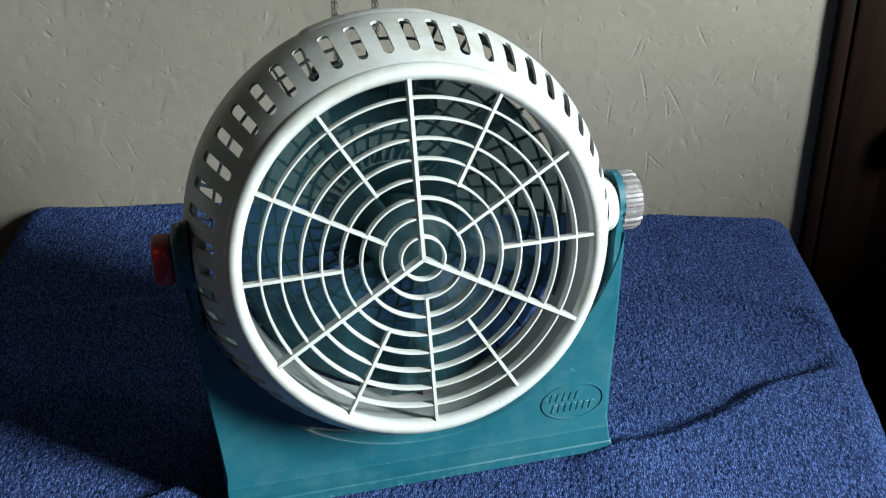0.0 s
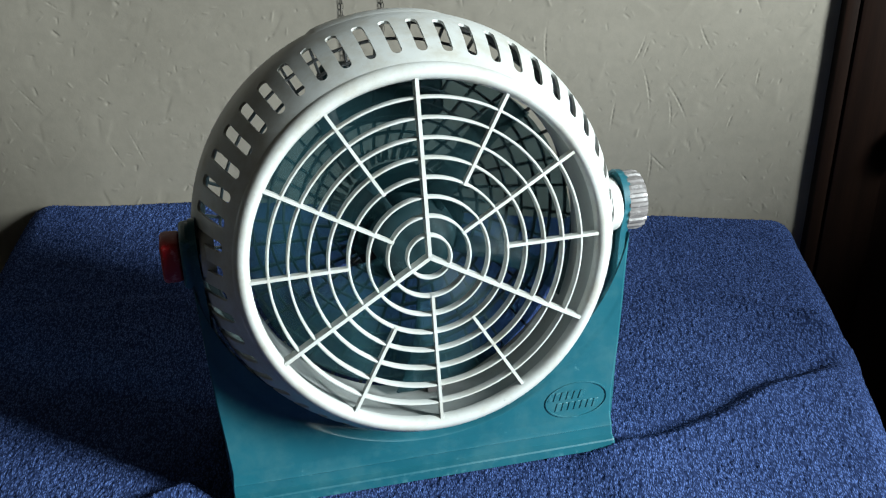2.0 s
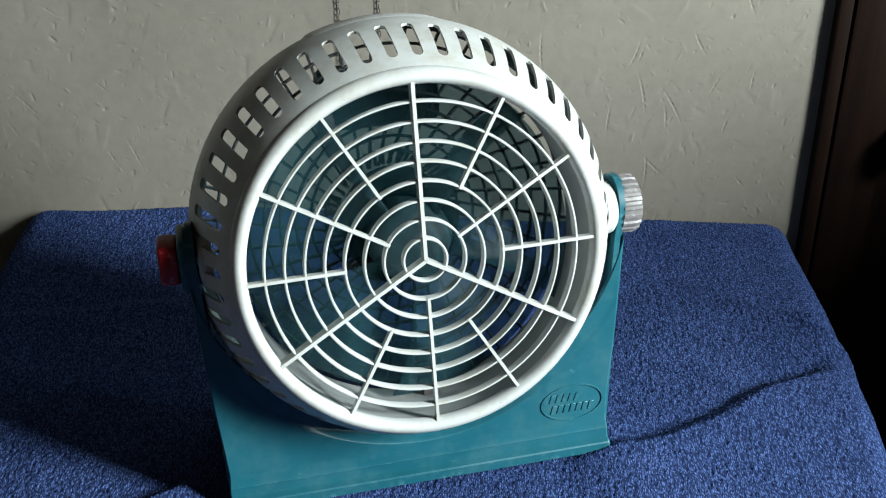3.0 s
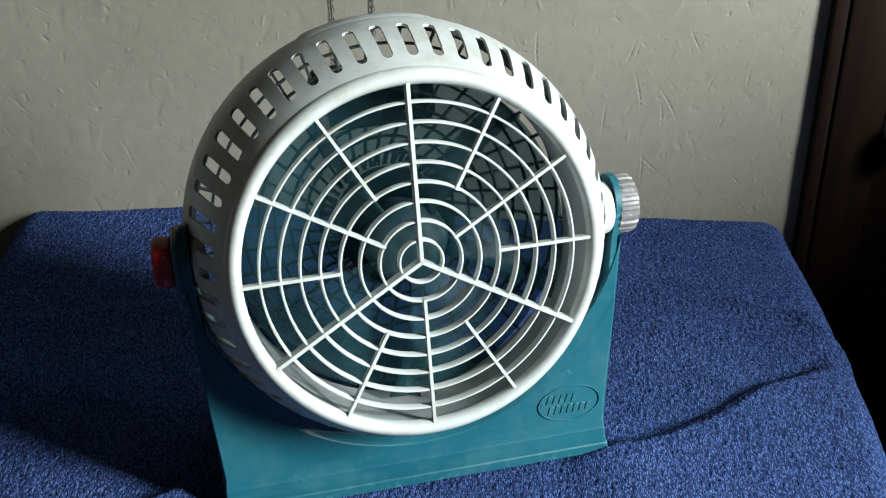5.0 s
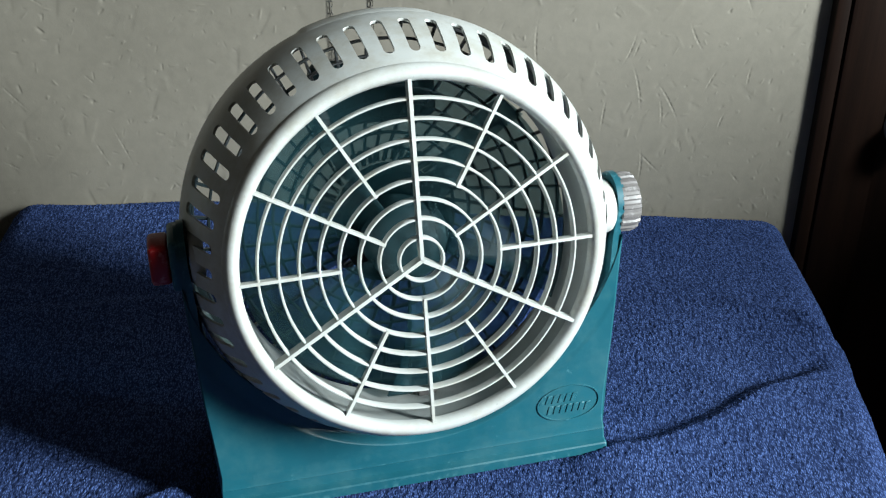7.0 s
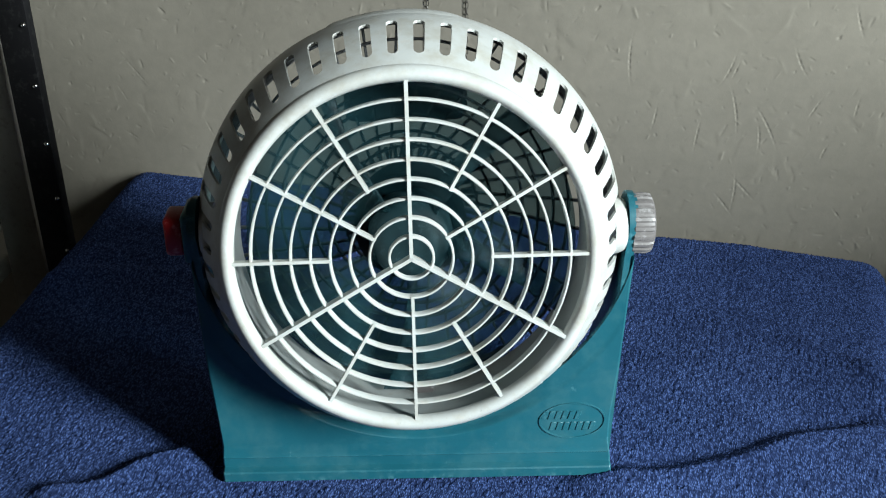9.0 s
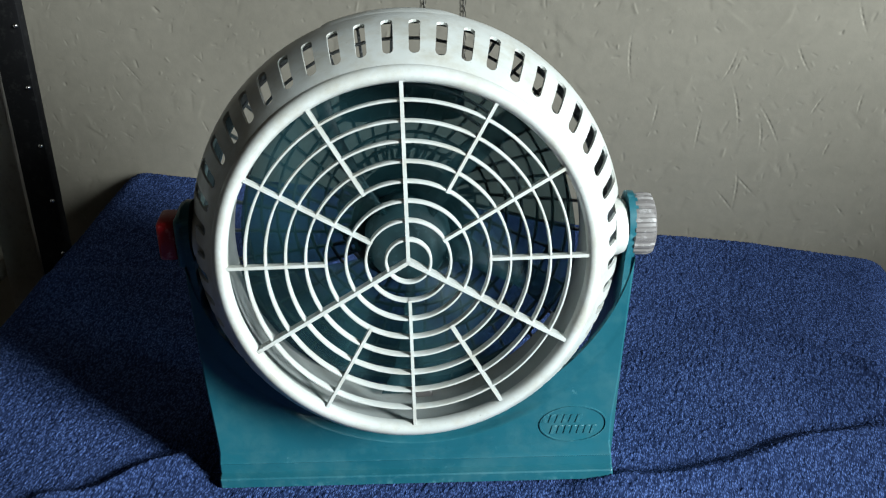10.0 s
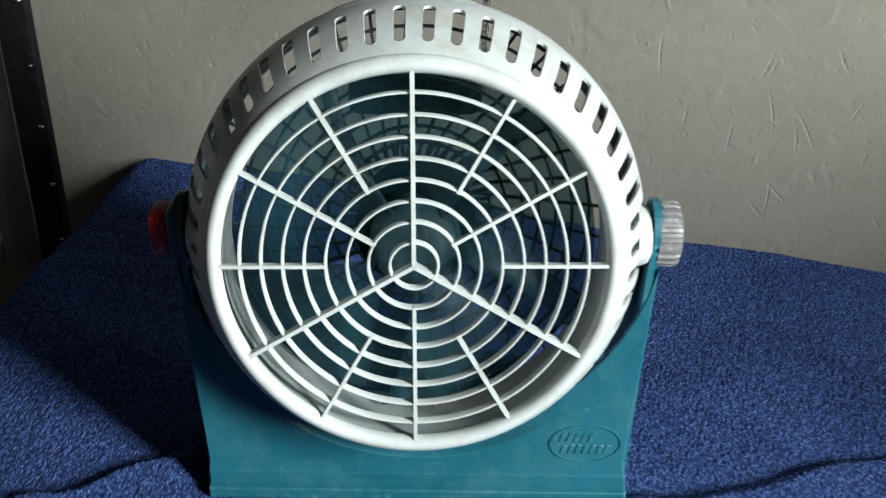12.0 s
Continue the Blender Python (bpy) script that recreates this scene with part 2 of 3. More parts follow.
def plaster_wall():
    """The near wall with trowel strokes as real relief."""
    x0, x1, z0, z1, step = -0.62, 0.428, -0.07, 0.31, 0.0008
    nx, nz = int((x1 - x0) / step), int((z1 - z0) / step)
    X, Z = np.meshgrid(np.linspace(x0, x1, nx), np.linspace(z0, z1, nz))
    H = np.zeros_like(X)
    rng = np.random.default_rng(7)
    for n in range(1600):
        cx, cz = rng.uniform(x0, x1), rng.uniform(z0, z1)
        if n < 300:
            a, ln, wd, hh = rng.normal(math.pi / 2, 0.5), rng.uniform(0.003, 0.016), rng.uniform(0.0018, 0.0045), rng.uniform(0.0001, 0.0003)
        elif n < 520:
            a, ln, wd, hh = rng.normal(math.pi / 2, 0.6), rng.uniform(0.0015, 0.0055), rng.uniform(0.0006, 0.0012), rng.uniform(0.00015, 0.0006)
        else:
            a, ln, wd, hh = rng.uniform(0, math.pi), rng.uniform(0.001, 0.004), rng.uniform(0.00045, 0.0008), rng.uniform(0.00006, 0.00036)
        hh *= rng.choice((-1.3, -0.9, 1))
        r = ln + 0.008
        i0, i1 = int(max(0, (cx - r - x0) / step)), int(min(nx, (cx + r - x0) / step + 1))
        k0, k1 = int(max(0, (cz - r - z0) / step)), int(min(nz, (cz + r - z0) / step + 1))
        if i1 <= i0 or k1 <= k0:
            continue
        dx, dz = X[k0:k1, i0:i1] - cx, Z[k0:k1, i0:i1] - cz
        u, v = dx * math.cos(a) + dz * math.sin(a), -dx * math.sin(a) + dz * math.cos(a)
        v = v + 4.0 * rng.normal(0, 1) * u * u
        H[k0:k1, i0:i1] += hh * np.exp(-((u / ln) ** 4)) * np.where(v > 0, np.exp(-((v / (wd * 2.2)) ** 2)), np.exp(-((v / (wd * 0.8)) ** 2)))
    # the bold cuts and dents that stand out
    for n, (ax, az, bx, bz) in enumerate(CUTS):
        cx, cz, ln = (ax + bx) / 2, (az + bz) / 2, math.hypot(bx - ax, bz - az) / 2 + 0.001
        a = math.atan2(bz - az, bx - ax)
        u, v = (X - cx) * math.cos(a) + (Z - cz) * math.sin(a), -(X - cx) * math.sin(a) + (Z - cz) * math.cos(a)
        v = v + 3.0 * rng.normal(0, 1) * u * u
        along = (0.5 if cx < 0 else 1.0) * np.exp(-((u / ln) ** 2)) * (0.7 + 0.4 * np.sin(u * 900 + n) + 0.2 * np.sin(u * 2300 + 2 * n))
        H += along * (0.00010 * np.exp(-(((v + 0.0014) / 0.0012) ** 2)) - 0.0010 * np.exp(-(((v - 0.0004) / 0.0007) ** 2)))
    for k in range(14):
        f = rng.uniform(8, 60, 2)
        H += 0.0022 / (f.sum() ** 0.75) * np.sin(X * f[0] + rng.uniform(0, 6) + 2 * np.sin(Z * f[1] * 0.6)) * np.sin(Z * f[1] + rng.uniform(0, 6))
    verts = np.stack([X, WALL_Y - H, Z], -1).reshape(-1, 3)
    idx = np.arange(nx * nz).reshape(nz, nx)
    faces = np.stack([idx[:-1, :-1], idx[:-1, 1:], idx[1:, 1:], idx[1:, :-1]], -1).reshape(-1, 4)
    me = bpy.data.meshes.new("wall_north")
    me.from_pydata(verts.tolist(), [], faces.tolist())
    me.update()
    ob = finish(new("wall_north", me), PLASTER, 180)
    return tagged(ob, "beige-grey plaster wall with rough trowel strokes", "wall", kind="structure")


plaster_wall()
# bare above the plaster strip, where its dark colour keeps bounced light down
slab("wall_north_back", "wall core left dark above the plaster to cut bounced light", XW, 0.428, WALL_Y + 0.01, WALL_Y + 0.12, ZF, ZC, PANEL)
slab("wall_north_far", "beige-grey plaster wall beyond the door", 0.885, XE, WALL_Y + 0.001, WALL_Y + 0.12, ZF, ZC, PLASTER)
slab("wall_north_low", "plain plaster wall below the relief", XW, 0.428, WALL_Y, WALL_Y + 0.01, ZF, -0.07, PLASTER)
slab("wall_north_top", "plain plaster wall above the relief", -0.62, 0.428, WALL_Y, WALL_Y + 0.01, 0.31, 0.40, PLASTER)
# unseen stretch of the wall, darkened so the fan's shadow stays deep
slab("wall_north_side", "unseen side of the wall made dark to cut bounced light", XW, -0.62, WALL_Y, WALL_Y + 0.01, -0.07, 0.31, PANEL)
# unseen wall, toned paler than the rest to bounce fill onto the drum
slab("wall_west", "pale brown panelled wall", XW - 0.1, XW, YS, WALL_Y + 0.12, ZF, ZC, FILLWOOD)
# the other room sides are unseen, added dark so little light bounces back
slab("wall_south", "dim brown panelled wall", XW, XE, YS - 0.1, YS, ZF, ZC, PANEL)
slab("floor", "dim brown wooden floor", XW, XE, YS, WALL_Y + 0.12, ZF - 0.1, ZF, FLOORWOOD)
slab("ceiling", "dim brown panelled ceiling", XW, XE, YS, WALL_Y + 0.12, ZC, ZC + 0.1, PANEL)
# the window opening in the east wall
for tag, y0, y1, z0, z1 in (("south", YS, -1.32, ZF, ZC), ("north", -0.82, WALL_Y + 0.12, ZF, ZC), ("low", -1.32, -0.82, ZF, 0.58), ("top", -1.32, -0.82, 1.70, ZC)):
    slab("wall_east_" + tag, "dim brown panelled wall round the window", XE, XE + 0.1, y0, y1, z0, z1, PANEL)

# out-of-view blocker added to dim the towel's back and the wall foot
slab("wall_low", "unseen low wall added to shade the back of the towel", 0.90, 0.96, -0.27, WALL_Y, ZF, 0.36, PANEL)

# ---- the door at the wall's end ----
def door():
    case = part("door_casing", box_bm(0.422, 0.437, WALL_Y - 0.0135, WALL_Y + 0.1, ZF, 1.5, 0.003), DARKWOOD)
    tagged(case, "dark brown stained wooden door casing", "door casing", kind="structure")
    part("casing_board", box_bm(0.4375, 0.494, WALL_Y - 0.0165, WALL_Y + 0.1, ZF, 1.5, 0.005), DARKWOOD, case)
    leaf = part("door_1", box_bm(0.497, 0.88, WALL_Y + 0.0, WALL_Y + 0.04, ZF + 0.008, 1.43, 0.003), DARKWOOD)
    tagged(leaf, "dark brown stained wooden door, shut", "door", kind="structure")
    for z0, z1 in ((ZF + 0.12, -0.05), (0.45, 1.30)):
        part("door_panel", box_bm(0.60, 0.80, WALL_Y - 0.006, WALL_Y + 0.002, z0, z1, 0.004), DARKWOOD, leaf)
    part("door_knob", lathe([(1e-5, -0.062), (0.015, -0.060), (0.024, -0.048), (0.025, -0.038), (0.018, -0.028), (0.010, -0.022), (0.010, -0.008), (0.028, -0.006), (0.029, 0.0)], 32,
                                   m=Matrix.Translation((0.530, WALL_Y, 0.095))), OFFWHITE, leaf, "pale round door knob")
    part("door_head", box_bm(0.422, 0.885, WALL_Y - 0.02, WALL_Y + 0.1, 1.502, ZC, 0.0), DARKWOOD, case)


door()


# ---- the table and its towel ----
TX0, TX1, TY0, TY1 = -0.44, 0.405, -0.34, 0.4535


def table():
    top = tagged(new("side_table"), "plain dark wooden side table under a towel", "table")
    part("tabletop", box_bm(TX0 + 0.035, 0.30, TY0 + 0.035, TY1 - 0.03, -0.062, -0.034, 0.004), DARKWOOD, top)
    for x in (TX0 + 0.07, 0.26):
        for y in (TY0 + 0.07, TY1 - 0.07):
            part("leg", box_bm(x - 0.025, x + 0.025, y - 0.025, y + 0.025, ZF, -0.0625, 0.004), DARKWOOD, top)


table()


def crease(X, Y, a, b, lift, dip, wide, fade=0.03, bow=0.0):
    """A fold of cloth along a to b: raised on the near side, sunk behind."""
    a, b = np.array(a), np.array(b)
    d = b - a
    ln = np.hypot(*d)
    d = d / ln
    s = (X - a[0]) * d[0] + (Y - a[1]) * d[1]
    q = -(X - a[0]) * d[1] + (Y - a[1]) * d[0] + bow * np.sin(np.clip(s / ln, 0, 1) * np.pi) + 0.7 * bow * np.sin(np.clip(s / ln, 0, 1) * 2 * np.pi) + 0.0012 * np.sin(s * 75)
    along = np.clip((s + fade) / fade, 0, 1) * np.clip((ln + fade - s) / fade, 0, 1)
    along = along * along * (3 - 2 * along)
    near = np.where(q < 0, np.exp(q / wide), np.exp(-((q / 0.010) ** 2)))
    far = np.where(q >= 0, np.exp(-(((q - 0.009) / 0.016) ** 2)), np.exp(-(((q - 0.009) / 0.009) ** 2)))
    return along * (lift * near - dip * far)


def towel():
    step, r, hang = 0.0013, 0.032, 0.13
    u = np.concatenate([np.arange(TX0 - hang, TX0 - 0.03, 0.005), np.arange(TX0 - 0.03, TX1 + 0.045, step), np.arange(TX1 + 0.045, TX1 + hang, 0.004)])
    v = np.concatenate([np.arange(TY0 - hang, -0.13, 0.006), np.arange(-0.13, TY1 + 0.02, step)])
    U, V = np.meshgrid(u, v)
    rng = np.random.default_rng(3)
    east = 0.362 + 0.105 * np.clip(V, -0.1, 0.45)

    def over(c, edge, sign, r=r):
        s = (c - edge) * sign + r
        bent = edge - sign * r + sign * r * np.sin(np.clip(s / r, 0, math.pi / 2))
        x = np.where(s > 0, bent, c)
        z = np.where(s > 0, -r + r * np.cos(np.clip(s / r, 0, math.pi / 2)), 0) - np.where(s > r * math.pi / 2, s - r * math.pi / 2, 0)
        return x, z

    X, z1 = over(U, east, 1)
    X2, z2 = over(U, TX0, -1)
    X = np.where(U < 0, X2, X)
    Y, z3 = over(V, TY1, 1, 0.012)
    Y2, z4 = over(V, TY0, -1)
    Y = np.where(V < 0, Y2, Y)
    Z = z1 + z2 + z3 + z4
    Z = Z + np.interp(X, [-0.44, -0.16, 0.14, 0.26, 0.40], [0.026, 0.022, -0.003, -0.003, -0.014]) * np.clip(Y / 0.43, 0, 1) ** 1.4
    Z += crease(U, V, (0.150, 0.048), (0.318, 0.128), 0.0090, 0.0028, 0.06, 0.07, 0.006)
    Z += crease(U, V, (0.310, 0.244), (0.350, 0.216), 0.006, 0.0018, 0.020, 0.045)
    Z += crease(U, V, (0.350, 0.216), (0.405, 0.150), 0.009, 0.0026, 0.016, 0.04, 0.003)
    Z += crease(U, V, (-0.265, -0.050), (-0.192, 0.004), 0.010, 0.003, 0.03, 0.03, 0.006)
    Z += crease(U, V, (0.02, -0.045), (0.20, -0.075), 0.003, 0.001, 0.03, 0.05)
    Z += crease(U, V, (-0.42, 0.24), (-0.20, 0.27), 0.003, 0.002, 0.03, 0.05)
    # the cloth falls a little towards its edge in front of the crease and swells behind it
    # both slopes are added to brighten the front cloth and dim the back
    Z -= 0.055 * np.clip(U - 0.13, 0, 0.25) * np.clip((0.10 - V) / 0.12, 0, 1)
    Z += 0.035 * np.clip(U - 0.15, 0, 0.17) * np.exp(-(((V - 0.24) / 0.10) ** 2))
    for k in range(10):
        f, p = rng.uniform(8, 40, 2), rng.uniform(0, 6, 2)
        Z += 0.0022 / (f.mean() ** 0.5) * np.sin(U * f[0] + p[0] + 1.3 * np.sin(V * f[1] * 0.5)) * np.sin(V * f[1] + p[1])
    # the pile: rows of loops that wander, each loop of its own height
    loops = rng.normal(0, 1, U.shape)
    loops = 0.55 * loops + 0.5 * np.roll(loops, 1, 0) + 0.35 * np.roll(loops, 2, 0)
    wander = 1.6 * np.sin(V * 150 + 4 * np.sin(U * 31)) + 1.3 * np.sin(V * 61 + 3 * np.sin(U * 17))
    loops += 0.35 * np.sin(U * 2 * math.pi / 0.0040 + wander)
    Z += 0.00042 * loops
    X = X + 0.00025 * rng.normal(0, 1, U.shape)
    verts = np.stack([X, Y, Z - 0.0008], -1).reshape(-1, 3)
    ny, nx = U.shape
    idx = np.arange(nx * ny).reshape(ny, nx)
    faces = np.stack([idx[:-1, :-1], idx[:-1, 1:], idx[1:, 1:], idx[1:, :-1]], -1).reshape(-1, 4)
    me = bpy.data.meshes.new("towel")
    me.from_pydata(verts.tolist(), [], faces.tolist())
    me.update()
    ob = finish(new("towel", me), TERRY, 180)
    return tagged(ob, "blue terry towel with creases spread over a table", "towel")


towel()


# ---- the fan ----
R_IN, TILT_UP = 0.115, 10.3
HUB = Vector((-0.0020, -0.0175, 0.2000))
FAN = tagged(new("desk_fan"), "worn teal and white plastic desk fan standing on a blue towel", "fan")
FAN.matrix_world = pose(-0.0036, 0.0137, 0.0, 0, 0, 12.3)
HEAD = Matrix.Translation(HUB) @ pose(0, 0, 0, 0, 0, 0.6) @ pose(0, 0, 0, -TILT_UP, 0, 0) @ pose(0, 0, 0, 0, -0.7, 0)


def head(name, bm, mat, parent, label="", smooth=40):
    """A part of the tilted head: built about the origin facing -y, then tilted."""
    bmesh.ops.transform(bm, matrix=HEAD, verts=bm.verts)
    return part(name, bm, mat, parent, label, smooth)


DRUM = [(0.1254, 0.003), (0.1298, 0.010), (0.1347, 0.020), (0.1390, 0.030), (0.1426, 0.040), (0.1456, 0.050), (0.1480, 0.062), (0.1490, 0.076), (0.1485, 0.090), (0.1460, 0.100)]
SLOTS = 51


def drum_r(d):
    return float(np.interp(d, [p[1] for p in DRUM], [p[0] for p in DRUM]))


def drum_bm():
    bm = bmesh.new()
    cache = {}

    def vert(a, d):
        key = (round(a % (2 * math.pi), 6), round(d, 6))
        if key not in cache:
            r = drum_r(d)
            cache[key] = bm.verts.new((r * math.sin(a), d, r * math.cos(a)))
        return cache[key]

    d0, d1, s0, s1 = 0.008, 0.060, 0.0122, 0.0535
    pitch = 2 * math.pi / SLOTS
    nside, nend = 6, 5
    for i in range(SLOTS):
        mid = (i + SLOT_SHIFT) * pitch
        half = 0.0036 / 0.139
        rd = 0.0040
        hole, rim = [], []
        # the right side upwards, the far end, the left side down, the near end
        path = []
        for k in range(nside):
            t = k / nside
            path.append((half, s0 + rd + (s1 - s0 - 2 * rd) * t, pitch / 2, d0 + (d1 - d0) * t))
        for k in range(nend):
            a = math.pi * k / nend
            path.append((half * math.cos(a), s1 - rd + rd * math.sin(a), pitch / 2 * (1 - 2 * k / nend), d1))
        for k in range(nside):
            t = 1 - k / nside
            path.append((-half, s0 + rd + (s1 - s0 - 2 * rd) * t, -pitch / 2, d0 + (d1 - d0) * t))
        for k in range(nend):
            a = math.pi + math.pi * k / nend
            path.append((half * math.cos(a), s0 + rd + rd * math.sin(a), -pitch / 2 * (1 - 2 * k / nend), d0))
        for ha, hd, ra, rdp in path:
            hole.append(vert(mid + ha, hd))
            rim.append(vert(mid + ra, rdp))
        n = len(path)
        for k in range(n):
            bm.faces.new((hole[k], hole[(k + 1) % n], rim[(k + 1) % n], rim[k]))
    # plain bands before and behind the slots
    per = nend
    for band in ([0.003, 0.005, d0], [d1, 0.066, 0.076, 0.090, 0.100]):
        for e0, e1 in zip(band, band[1:]):
            for i in range(SLOTS):
                for k in range(per):
                    a0 = (i + SLOT_SHIFT - 0.5) * pitch + pitch * k / per
                    a1 = a0 + pitch / per
                    bm.faces.new((vert(a0, e0), vert(a1, e0), vert(a1, e1), vert(a0, e1)))
    return bm


SLOT_SHIFT = 0.54
drum = head("drum", drum_bm(), WHITE, FAN, "white plastic drum with a row of slots")
wall_mod = drum.modifiers.new("thickness", "SOLIDIFY")
wall_mod.thickness, wall_mod.offset = 0.0019, -1
split = drum.modifiers.new("crisp", "EDGE_SPLIT")
split.split_angle = radians(35)

ring_profile = [(0.1148, 0.001), (0.1165, -0.0022), (0.1190, -0.0034), (0.1215, -0.0028), (0.1240, -0.0004), (0.1256, 0.003), (0.1254, 0.006), (0.1225, 0.0065), (0.1165, 0.0065), (0.1150, 0.0050)]
front = head("front_ring", lathe(ring_profile, 128, closed=True), WHITE, FAN)


def hoop(r, w, dep, d=0.0, steps=96):
    prof = [(r - w / 2, d + dep), (r - w / 2, d + 0.0006), (r - w / 4, d), (r + w / 4, d), (r + w / 2, d + 0.0006), (r + w / 2, d + dep)]
    return lathe(prof, steps, closed=True)


def at_angle(r, deg, d):
    a = radians(deg)
    return (r * math.sin(a), d, r * math.cos(a))


for k in range(8):
    head("grille_ring", hoop(0.0144 + 0.0128 * k, 0.0017, 0.0062, -0.0008), WHITE, front)


def radial(r0, r1, deg, w, dep, d, mat, parent, name):
    a = radians(deg)
    head(name, bar_bm(at_angle(r0, deg, d + dep / 2), at_angle(r1, deg, d + dep / 2), w, dep, (math.cos(a), 0, -math.sin(a))), mat, parent)


for deg in (0, 120, 240):
    radial(0.0, R_IN + 0.002, deg, 0.0024, 0.010, -0.0022, WHITE, front, "spoke")
    for off, ring in ((30, 3), (60, 1), (90, 3)):
        radial(0.0144 + 0.0128 * ring - 0.001, R_IN + 0.002, deg + off, 0.0021, 0.0062, -0.0014, WHITE, front, "rib")

head("shroud", lathe([(0.1163, 0.0062), (0.1178, 0.0062), (0.1206, 0.062), (0.1190, 0.062)], 96, closed=True), SHADE_GREY, FAN, "inner shroud, its shade put into a darker grey")

# the raised handle over the drum
handle_profile = [(0.1455, 0.066), (0.1482, 0.070), (0.1494, 0.077), (0.1498, 0.086), (0.1494, 0.094), (0.1476, 0.099), (0.1440, 0.0995)]
handle_bm = lathe(handle_profile, 56, arc=(radians(-23), radians(24)), closed=True)
for v in handle_bm.verts:
    turn = math.degrees(math.atan2(v.co.x, v.co.z))
    sink = 0.0035 * (max(0.0, -19 - turn) / 4) ** 2 + 0.0042 * (max(0.0, turn - 10) / 14) ** 1.5
    k = 1 - sink / math.hypot(v.co.x, v.co.z)
    v.co.x, v.co.z = v.co.x * k, v.co.z * k
head("handle", handle_bm, WHITE, FAN)


# blades and hub
def blade_bm():
    bm = bmesh.new()
    nr, na = 10, 12
    grid = []
    for i in range(nr + 1):
        t = i / nr
        r = 0.026 + (0.1145 - 0.026) * t
        row = []
        for k in range(na + 1):
            q = k / na - 0.5
            a = radians(q * (81 - 2 * t) + 8 * t * t)
            d = 0.050 - 0.030 * q * (1.15 - 0.5 * t) + 0.004 * math.cos(q * math.pi)
            row.append(bm.verts.new((r * math.sin(a), d, r * math.cos(a))))
        grid.append(row)
    for i in range(nr):
        for k in range(na):
            bm.faces.new((grid[i][k], grid[i][k + 1], grid[i + 1][k + 1], grid[i + 1][k]))
    return bm


rotor = head("rotor_hub", lathe([(1e-5, 0.030), (0.016, 0.031), (0.025, 0.035), (0.029, 0.043), (0.030, 0.066), (1e-5, 0.066)], 48), BLADE, FAN, "dark teal rotor hub")
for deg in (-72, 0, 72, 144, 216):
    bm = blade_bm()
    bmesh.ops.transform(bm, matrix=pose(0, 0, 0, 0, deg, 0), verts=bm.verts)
    blade = head("blade", bm, BLADE_BLUR, rotor, "broad teal blade, see-through in place of spin blur")
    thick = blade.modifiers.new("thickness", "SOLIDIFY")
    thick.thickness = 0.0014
head("motor", lathe([(1e-5, 0.068), (0.036, 0.068), (0.040, 0.072), (0.040, 0.104), (0.036, 0.112), (1e-5, 0.112)], 48), BLACK, FAN, "black motor housing")

GUARD = worn_plastic("guard_plastic", (0.085, 0.090, 0.094), (0.120, 0.126, 0.130), (0.17, 0.17, 0.17), 0.4, 0.72)
head("rear_housing", box_bm(-0.046, 0.044, 0.112, 0.135, 0.066, 0.112, 0.008, 3), BLADE, FAN, "dark teal housing behind the guard")

head("cord_clip", box_bm(0.0, 0.013, 0.044, 0.062, -0.137, -0.113, 0.002), GREY, FAN, "small grey clip inside the drum")

# the rear guard
guard = head("rear_guard", lathe([(0.1405, 0.094), (0.1450, 0.094), (0.1450, 0.1005), (0.1405, 0.1005)], 96, closed=True), GUARD, FAN, "dark grey rear guard")
for k in range(9):
    r = 0.050 + 0.0112 * k
    head("guard_ring", hoop(r, 0.0020, 0.003, 0.106 - 0.0012 * k, 64), GUARD, guard)
for k in range(48):
    a = 7.5 * k + 2
    p, q = Vector(at_angle(0.0405, a, 0.1098)), Vector(at_angle(0.0515, a + 1.5, 0.1080))
    head("vent_bar", bar_bm(p, q, 0.0026, 0.003, (q - p).cross(Vector((0, 1, 0)))), GUARD, guard)
for k in range(36):
    a0, a1 = 10 * k, 10 * k + 18
    p, q = Vector(at_angle(0.040, a0, 0.1095)), Vector(at_angle(0.142, a1, 0.0995))
    head("guard_bar", bar_bm(p, q, 0.0020, 0.003, (q - p).cross(Vector((0, 1, 0)))), GUARD, guard)


# the base: front panel, arms, foot
PIV_Y, PIV_Z = 0.036, 0.196


def flare(z, side=1):
    """How far the base widens with height; the worn switch side leans out a little more."""
    wide = [0, -0.006, -0.022, -0.020, 0.006, 0.055] if side > 0 else [0.002, 0.005, -0.003, 0.006, 0.028, 0.064]
    return 1 + float(np.interp(z, [0, 0.016, 0.03, 0.05, 0.09, 0.2], wide))


LIP_Z = [0, 0.0015, 0.0085, 0.0096, 0.0108, 0.0185, 0.0200, 0.0214, 0.03, 0.2]
LIP_Y = [0.0008, -0.0012, -0.0012, -0.0004, 0.0046, 0.0050, 0.0034, 0.0040, 0.0052, 0.0185]


def panel_y(z):
    return float(np.interp(z, LIP_Z, LIP_Y))


